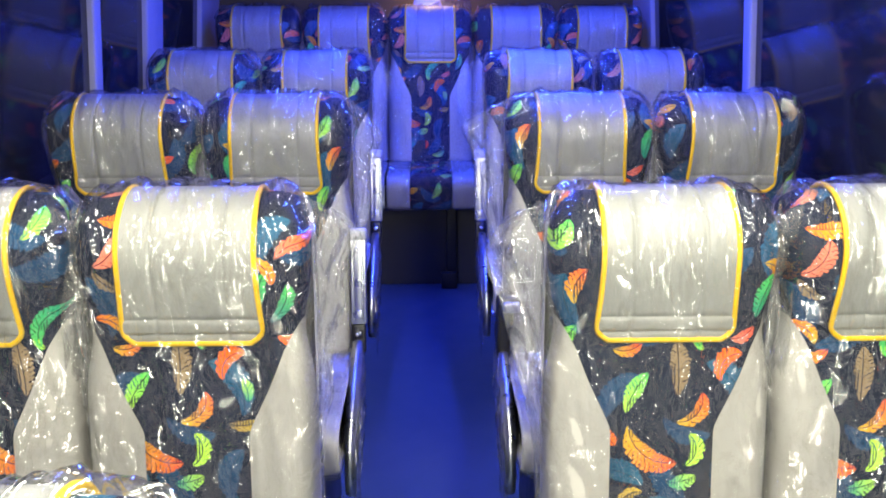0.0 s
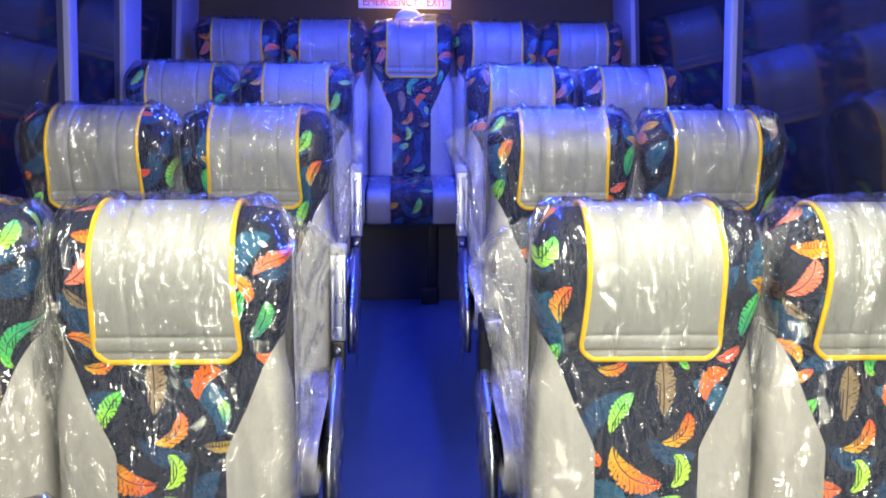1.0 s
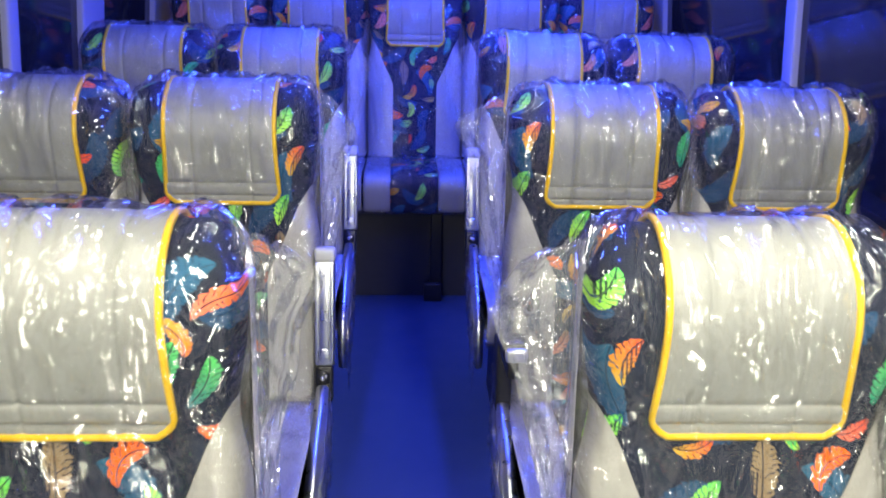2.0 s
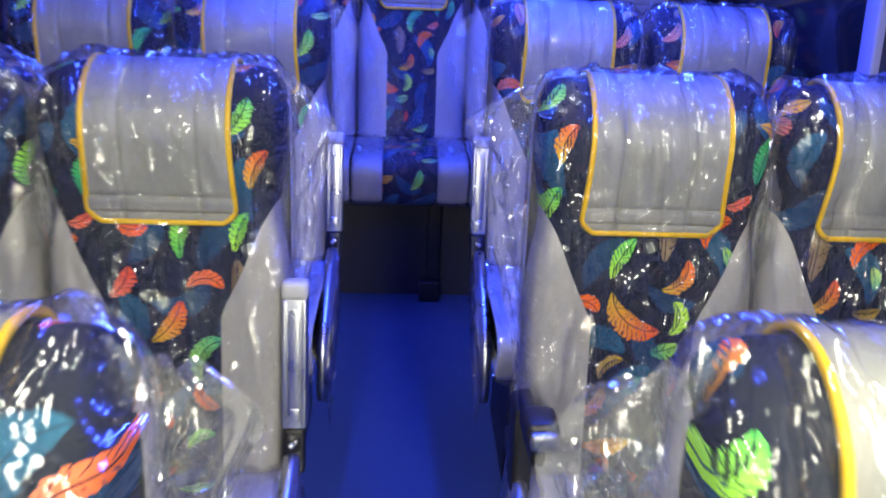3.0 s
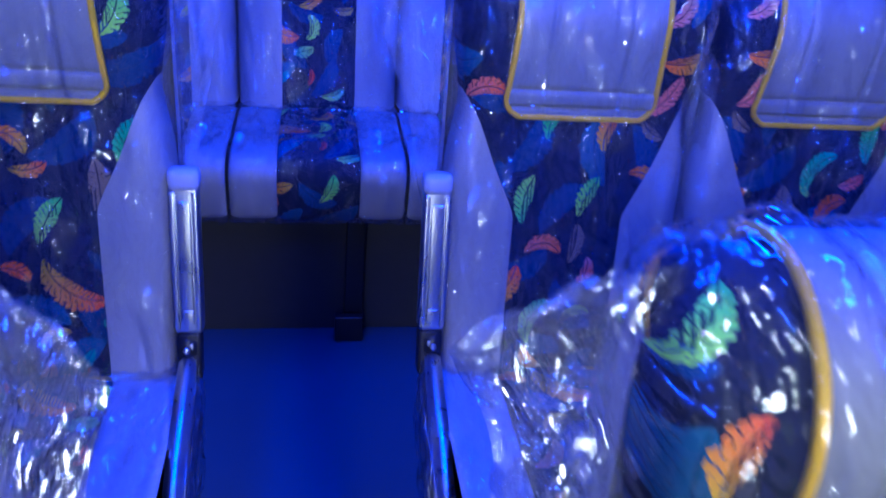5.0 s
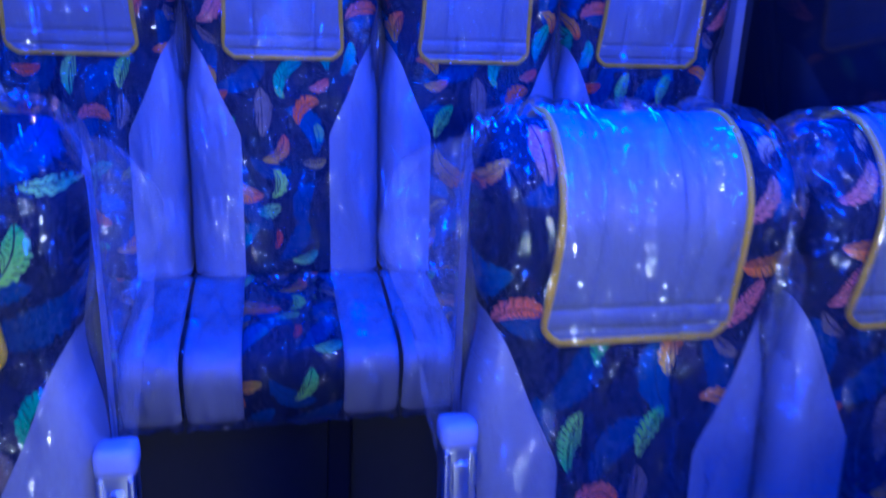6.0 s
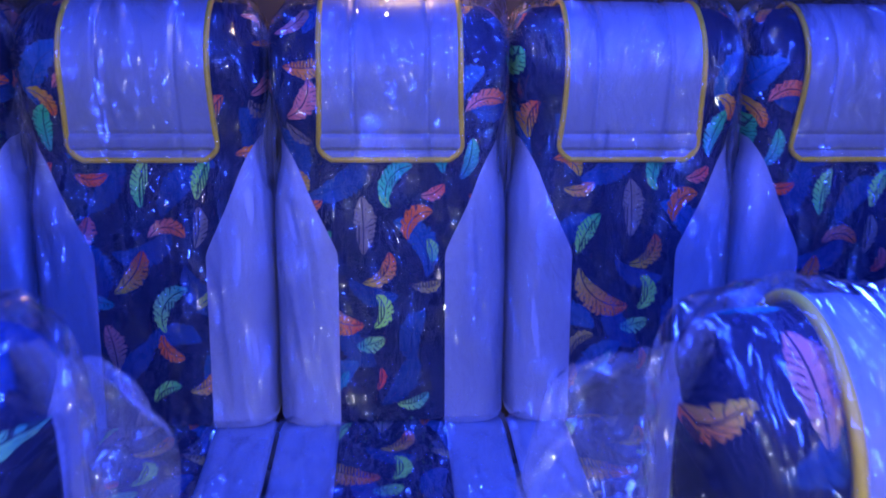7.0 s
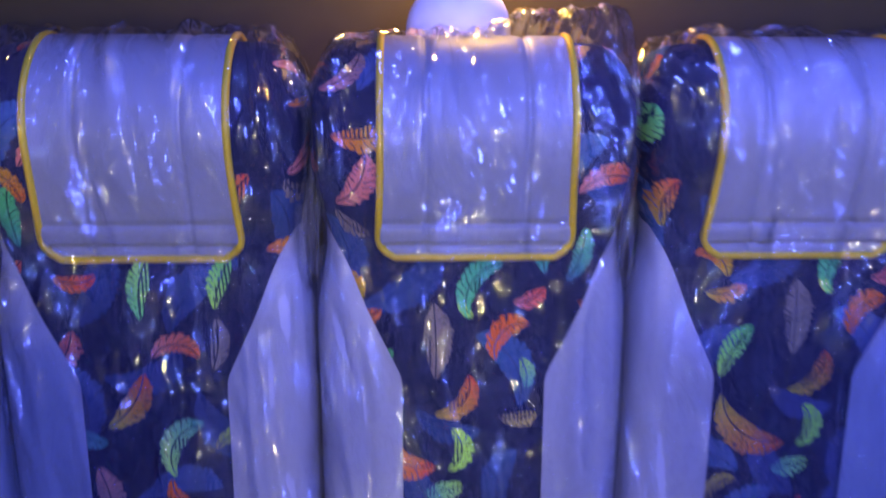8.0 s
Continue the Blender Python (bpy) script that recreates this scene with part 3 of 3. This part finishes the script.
def side_frame(seat, side):
    """Aisle side: aluminium side plate under a black pivot."""
    x = side * 0.219
    plate = bmesh.new()
    rim = [(-0.085, 0.52), (-0.13, 0.545), (-0.30, 0.50), (-0.44, 0.43), (-0.475, 0.33), (-0.46, 0.265), (-0.40, 0.275), (-0.25, 0.34), (-0.06, 0.40)]
    faces = []
    for dx in (-0.013, 0.013):
        faces.append([plate.verts.new((x + dx, y, z)) for y, z in rim])
        plate.faces.new(faces[-1])
    for i in range(len(rim)):
        j = (i + 1) % len(rim)
        plate.faces.new((faces[0][i], faces[0][j], faces[1][j], faces[1][i]))
    bmesh.ops.bevel(plate, geom=plate.edges[:], offset=0.004, segments=2, affect="EDGES")
    panel = part("side_plate", plate, METAL, seat, "worn aluminium side plate")
    part("trim_strip", box(x + side * 0.008 - 0.004, x + side * 0.008 + 0.004, -0.43, -0.15, 0.40, 0.425, 0.003), BLACK, panel, "black trim strip")
    knob = bmesh.new()
    bmesh.ops.create_cone(knob, cap_ends=True, segments=24, radius1=0.034, radius2=0.028, depth=0.03)
    bmesh.ops.transform(knob, matrix=pose(x, -0.085, 0.545, 0, 90 * side), verts=knob.verts)
    part("pivot", knob, BLACK, seat, "black plastic pivot")
    for z in (0.508, 0.53, 0.556):
        screw = bmesh.new()
        bmesh.ops.create_uvsphere(screw, u_segments=10, v_segments=6, radius=0.006)
        bmesh.ops.transform(screw, matrix=pose(x, -0.135 + (z - 0.5) * 0.3, z), verts=screw.verts)
        part("screw", screw, METAL, seat)

    def wrap(a, b):
        y, z = -0.12 - 0.37 * a, 0.53 - 0.16 * a - 0.17 * b
        w = 0.010 * noise.noise(Vector((a * 8, b * 5, side))) + 0.005 * noise.noise(Vector((a * 22, b * 16, side)))
        return Vector((x + side * (0.018 + w), y, z))
    part("side_wrap", sheet(wrap, spread(0, 1, 30), spread(0, 1, 16), lambda a, b: (a * 0.4, b * 0.2)), FILM, seat, "torn clear plastic wrap")


def armrest(seat, side, up=True):
    """Folding armrest: an aluminium channel with a rounded cap, or the black pad when it is down."""
    x = side * 0.223
    if up:
        m = pose(x, -0.088, 0.575, -16.5)
        arm = part("armrest", box(-0.022, 0.022, -0.016, 0.020, 0.0, 0.262, 0.006, turn=m), METAL, seat, "folded-up aluminium armrest")
        part("inlay", box(-0.011, 0.011, -0.0205, -0.0155, 0.03, 0.225, 0.003, turn=m), METAL, arm, "recessed aluminium strip")
        for dx in (-0.017, 0.017):
            part("rib", box(dx - 0.004, dx + 0.004, -0.021, -0.013, 0.008, 0.240, 0.002, turn=m), METAL, arm)
        part("cap", box(-0.024, 0.024, -0.019, 0.024, 0.240, 0.275, 0.010, turn=m), CAP_GREY, arm, "pale grey rounded end cap")
        part("clip", box(-0.010, 0.010, -0.023, -0.015, 0.018, 0.042, 0.002, turn=m), METAL, arm)
        part("hinge", box(-0.020, 0.018, -0.014, 0.022, -0.085, 0.0, 0.006, turn=m), BLACK, arm, "black hinge")
        for z in (-0.060, -0.025):
            part("rivet", box(-0.006, 0.006, -0.018, -0.012, z - 0.006, z + 0.006, 0.002, turn=m), METAL, arm)
    else:
        m = pose(x - side * 0.006, -0.315, 0.715, -8)
        arm = part("armrest", box(-0.026, 0.026, 0.0, 0.070, 0.0, 0.044, 0.014, turn=m), BLACK, seat, "lowered black padded armrest")
        part("cap", box(-0.022, 0.022, -0.014, 0.010, 0.006, 0.034, 0.007, turn=m), METAL, arm, "bright chrome end cap")
        part("lever", box(-0.012, 0.012, 0.03, 0.20, -0.05, 0.004, 0.008, turn=m), BLACK, arm)
        part("hinge", box(-0.018, 0.018, 0.16, 0.24, -0.19, -0.02, 0.010, turn=m), BLACK, arm, "black hinge")


def cut_print(seat, plain, at):
    """Each back is cut from the cloth at its own place: at tells where the print's origin lies from the hem's middle."""
    back = next(c for c in seat.children if c.name.split(".")[0] == "backrest")
    back.data = plain.copy()
    layer = back.data.uv_layers[0].data
    uvs = np.empty(len(layer) * 2, dtype=np.float32)
    layer.foreach_get("uv", uvs)
    uvs[0::2] -= at[0]
    uvs[1::2] -= at[1]
    layer.foreach_set("uv", uvs)


def build_seat(shift, bench=False):
    seat = empty("bench_seat" if bench else "bus_seat")
    seat_back(seat)
    headrest_cover(seat)
    if bench:
        cushion(seat, shift, front=-0.475, back=-0.085, top=0.475, under=0.335)
    else:
        cushion(seat, shift)
        pedestal(seat)
    return seat


# ---- the bus: setting ----
def structure(name, bm, mat, label, smooth=False):
    ob = part(name, bm, mat, None, label, smooth)
    return tagged(ob, kind="structure")


SIDE, REAR, FRONT, ROOF = 1.14, 5.86, -0.9, 1.95
structure("floor", box(-SIDE - 0.1, SIDE + 0.1, FRONT - 0.1, REAR + 0.1, -0.08, 0.0, 0), FLOOR, "royal blue speckled vinyl bus floor")
structure("ceiling", box(-SIDE - 0.1, SIDE + 0.1, FRONT - 0.1, REAR + 0.1, ROOF, ROOF + 0.06, 0), CEILING, "grey vinyl bus ceiling")
for side, name, spans in ((-1, "wall_left", ((4.17, 4.235), (4.70, 4.90), (5.50, 5.86))), (1, "wall_right", ((4.22, 4.285), (5.50, 5.86)))):
    x0, x1 = sorted((side * SIDE, side * (SIDE + 0.06)))
    t0, t1 = sorted((side * (SIDE - 0.095), side * (SIDE + 0.06)))
    wall = structure(name, box(x0, x1, FRONT, REAR, 0.0, 0.86, 0.004), PANEL, "grey vinyl bus side wall under the windows")
    part("top_rail", box(t0, t1, FRONT, REAR, 1.58, ROOF, 0.004), PANEL, wall)
    lean = Matrix.Translation((side * SIDE, 0, 0.86)) @ Matrix.Rotation(radians(-7 * side), 4, "Y") @ Matrix.Translation((-side * SIDE, 0, -0.86))
    g0, g1 = sorted((side * (SIDE + 0.03), side * (SIDE + 0.045)))
    structure("window_" + ("1" if side < 0 else "2"), box(g0, g1, FRONT, REAR, 0.84, 1.60, 0, turn=lean), GLASS, "dark tinted side window at night")
    p0, p1 = sorted((side * (SIDE + 0.008), side * (SIDE + 0.05)))
    for y0, y1 in spans:
        structure("pillar", box(p0, p1, y0, y1, 0.862, 1.600, 0.008, turn=lean), PILLAR, "grey vinyl window pillar", True)
    s0, s1 = sorted((side * (SIDE - 0.035), side * (SIDE + 0.05)))
    structure("sill", box(s0, s1, FRONT, REAR, 0.845, 0.875, 0.006), BLACK, "black window sill rail", True)
rear = structure("wall_rear", box(-SIDE, SIDE, REAR, REAR + 0.06, 0.0, 1.40, 0.004), REAR_PANEL, "dark brown rear wall behind the bench")
part("top_rail", box(-SIDE, SIDE, REAR, REAR + 0.06, 1.62, ROOF, 0.004), PANEL, rear)
structure("window_3", box(-SIDE, SIDE, REAR + 0.02, REAR + 0.035, 1.40, 1.62, 0), GLASS, "dark rear emergency window at night")
structure("wall_front", box(-SIDE, SIDE, FRONT - 0.06, FRONT, 0.0, ROOF, 0.004), PANEL, "grey front partition of the bus")
base = structure("bench_base", box(-SIDE, SIDE, 5.045, 5.075, 0.0, 0.40, 0.004), DARK, "dark board closing the space under the bench")
part("top_strip", box(-SIDE, SIDE, 5.025, 5.075, 0.402, 0.425, 0.005), PANEL, base, "grey metal strip")
part("post", box(0.085, 0.135, 5.01, 5.043, 0.0, 0.40, 0.006), BLACK, base, "black square post")
part("post_foot", box(0.060, 0.137, 4.985, 5.009, 0.0, 0.085, 0.005), BLACK, base, "black steel foot plate")
structure("bench_deck", box(-SIDE, SIDE, 5.077, REAR, 0.34, 0.405, 0.004), DARK, "dark bench deck")

# ceiling lamps
TUBE, STRIP = "white ceiling tube light in a slim tray", "blue light strip along the bus ceiling"
for at, w, l, mat, label in (((-0.55, 1.0), 0.14, 3.4, WHITE_GLOW, TUBE), ((0.55, 1.0), 0.14, 3.4, WHITE_GLOW, TUBE),
                             ((-0.30, 4.35), 0.05, 1.6, BLUE_GLOW, STRIP), ((0.50, 4.35), 0.05, 1.6, BLUE_GLOW, STRIP)):
    lamp = tagged(empty("ceiling_light", pose(at[0], at[1], ROOF)), label, "lamp", "ceiling lights")
    part("tray", box(-w / 2 - 0.012, w / 2 + 0.012, -l / 2 - 0.012, l / 2 + 0.012, -0.022, 0.0, 0.004), WHITE_PLASTIC, lamp)
    part("diffuser", box(-w / 2, w / 2, -l / 2, l / 2, -0.034, -0.023, 0.003), mat, lamp)

# ---- seats ----
PITCH, FIRST = 0.852, 2.744
CUSHION_PRINT = {0: (0.0, 0.0), 1: (0.0, 0.0), 2: (0.03, 0.10), 3: (-0.06, 0.27)}
BACK_PRINT = {(0, 1): (-0.30, -0.10), (1, 0): (0.12, -0.045), (1, 1): (-0.030, -0.045), (1, 2): (0.032, -0.055), (1, 3): (-0.055, -0.070),
              (2, 0): (-0.10, 0.05), (2, 1): (-0.280, -0.062), (2, 2): (0.035, 0.000), (2, 3): (-0.12, -0.03),
              (3, 0): (-0.20, -0.05), (3, 1): (0.10, -0.14), (3, 2): (-0.382, -0.180), (3, 3): (-0.03, -0.16)}
BENCH_PRINT = ((-0.05, -0.09), (-0.320, -0.080), (-0.050, -0.118), (0.014, -0.088), (-0.36, -0.10))
COLUMNS = (-0.850, -0.424, 0.424, 0.850)
for row in range(4):
    made = None
    for col, x in enumerate(COLUMNS):
        if row == 0 and col != 1:
            continue
        m = pose(x, FIRST + PITCH * (row - 1), 0)
        m.translation.z = (-0.008, -0.008, 0.0, 0.004)[row]
        if made is None:
            seat = made = build_seat(CUSHION_PRINT[row])
            plain_back = next(c for c in seat.children if c.name.startswith("backrest")).data
            seat.matrix_basis = m
            plain = seat
        else:
            seat = copy_thing(plain, m)
            for child in list(seat.children):
                if child.name.split(".")[0] in ("plastic_wrap", "side_plate", "pivot", "screw", "side_wrap", "armrest"):
                    for piece in (*child.children_recursive, child):
                        bpy.data.objects.remove(piece)
        cut_print(seat, plain_back, BACK_PRINT[row, col])
        tagged(seat, "pale grey and feather-print bus seat wrapped in clear plastic", "seat", "rows of bus seats")
        ear = {0: 0, 1: 1, 2: -1, 3: 0}[col]
        film(seat, row * 7.3 + col * 3.1, {0: ((1, 0.034, 0.055),), 1: ((1, 0.080, 0.0), (-1, 0.034, 0.055)),
                                           2: ((-1, 0.115, 0.0), (1, 0.034, 0.055)), 3: ((-1, 0.034, 0.055),)}[col])
        if ear:
            side_frame(seat, ear)
            if row > 1:
                armrest(seat, ear, not (row == 2 and col == 2))

made = None
for k in range(5):
    m = pose(0.013 + 0.42 * (k - 2), 5.411, 0.088)
    if made is None:
        seat = made = build_seat((0.02, 0.36), True)
        plain_back = next(c for c in seat.children if c.name.startswith("backrest")).data
        seat.matrix_basis = m
    else:
        seat = copy_thing(made, m)
        for child in list(seat.children):
            if child.name.split(".")[0] == "plastic_wrap":
                bpy.data.objects.remove(child)
    cut_print(seat, plain_back, BENCH_PRINT[k])
    tagged(seat, "rear bench seat in feather print, wrapped in clear plastic", "seat", "rear bench seats")
    film(seat, 40 + k * 5.7, ((1, 0.025, 0.05),) if k < 4 else (), 0.05 if k == 2 else 0.0)

# ---- small things at the rear ----
sign = tagged(empty("exit_sign", pose(-0.02, REAR + 0.004, 1.350)), "white emergency exit sign with red letters on the rear window", "sign")
part("plate", box(-0.247, 0.247, -0.004, 0.016, -0.036, 0.036, 0.003), SIGN_WHITE, sign)
for word, at in (("EMERGENCY", -0.075), ("EXIT", 0.165)):
    text = bpy.data.curves.new("word", "FONT")
    text.body, text.size, text.align_x, text.align_y, text.extrude = word, 0.060, "CENTER", "CENTER", 0.0008
    carrier = new("word_curve", text)
    bpy.context.view_layer.update()
    letters = bpy.data.meshes.new_from_object(carrier.evaluated_get(bpy.context.evaluated_depsgraph_get()))
    bpy.data.objects.remove(carrier)
    letters.materials.append(SIGN_RED)
    lettering = new("word", letters)
    lettering.parent = sign
    lettering.matrix_basis = pose(at, -0.006, 0, 90) @ Matrix.Diagonal((0.86, 1, 1, 1))
    tagged(lettering, "red capital letters")

# added dome for a pale round shape behind the middle seat; gives no light
dome = tagged(empty("rear_lamp", pose(0.0, 5.66, 1.26)), "added white dome for the pale round shape behind the bench", "lamp")
cap = bmesh.new()
bmesh.ops.create_uvsphere(cap, u_segments=32, v_segments=16, radius=0.075)
bmesh.ops.transform(cap, matrix=Matrix.Diagonal((1, 0.6, 1, 1)), verts=cap.verts)
part("housing", cap, WHITE_PLASTIC, dome, "glossy white plastic dome")
part("stem", box(-0.03, 0.03, 0.0, 0.2, -0.06, 0.0, 0.01), BLACK, dome)
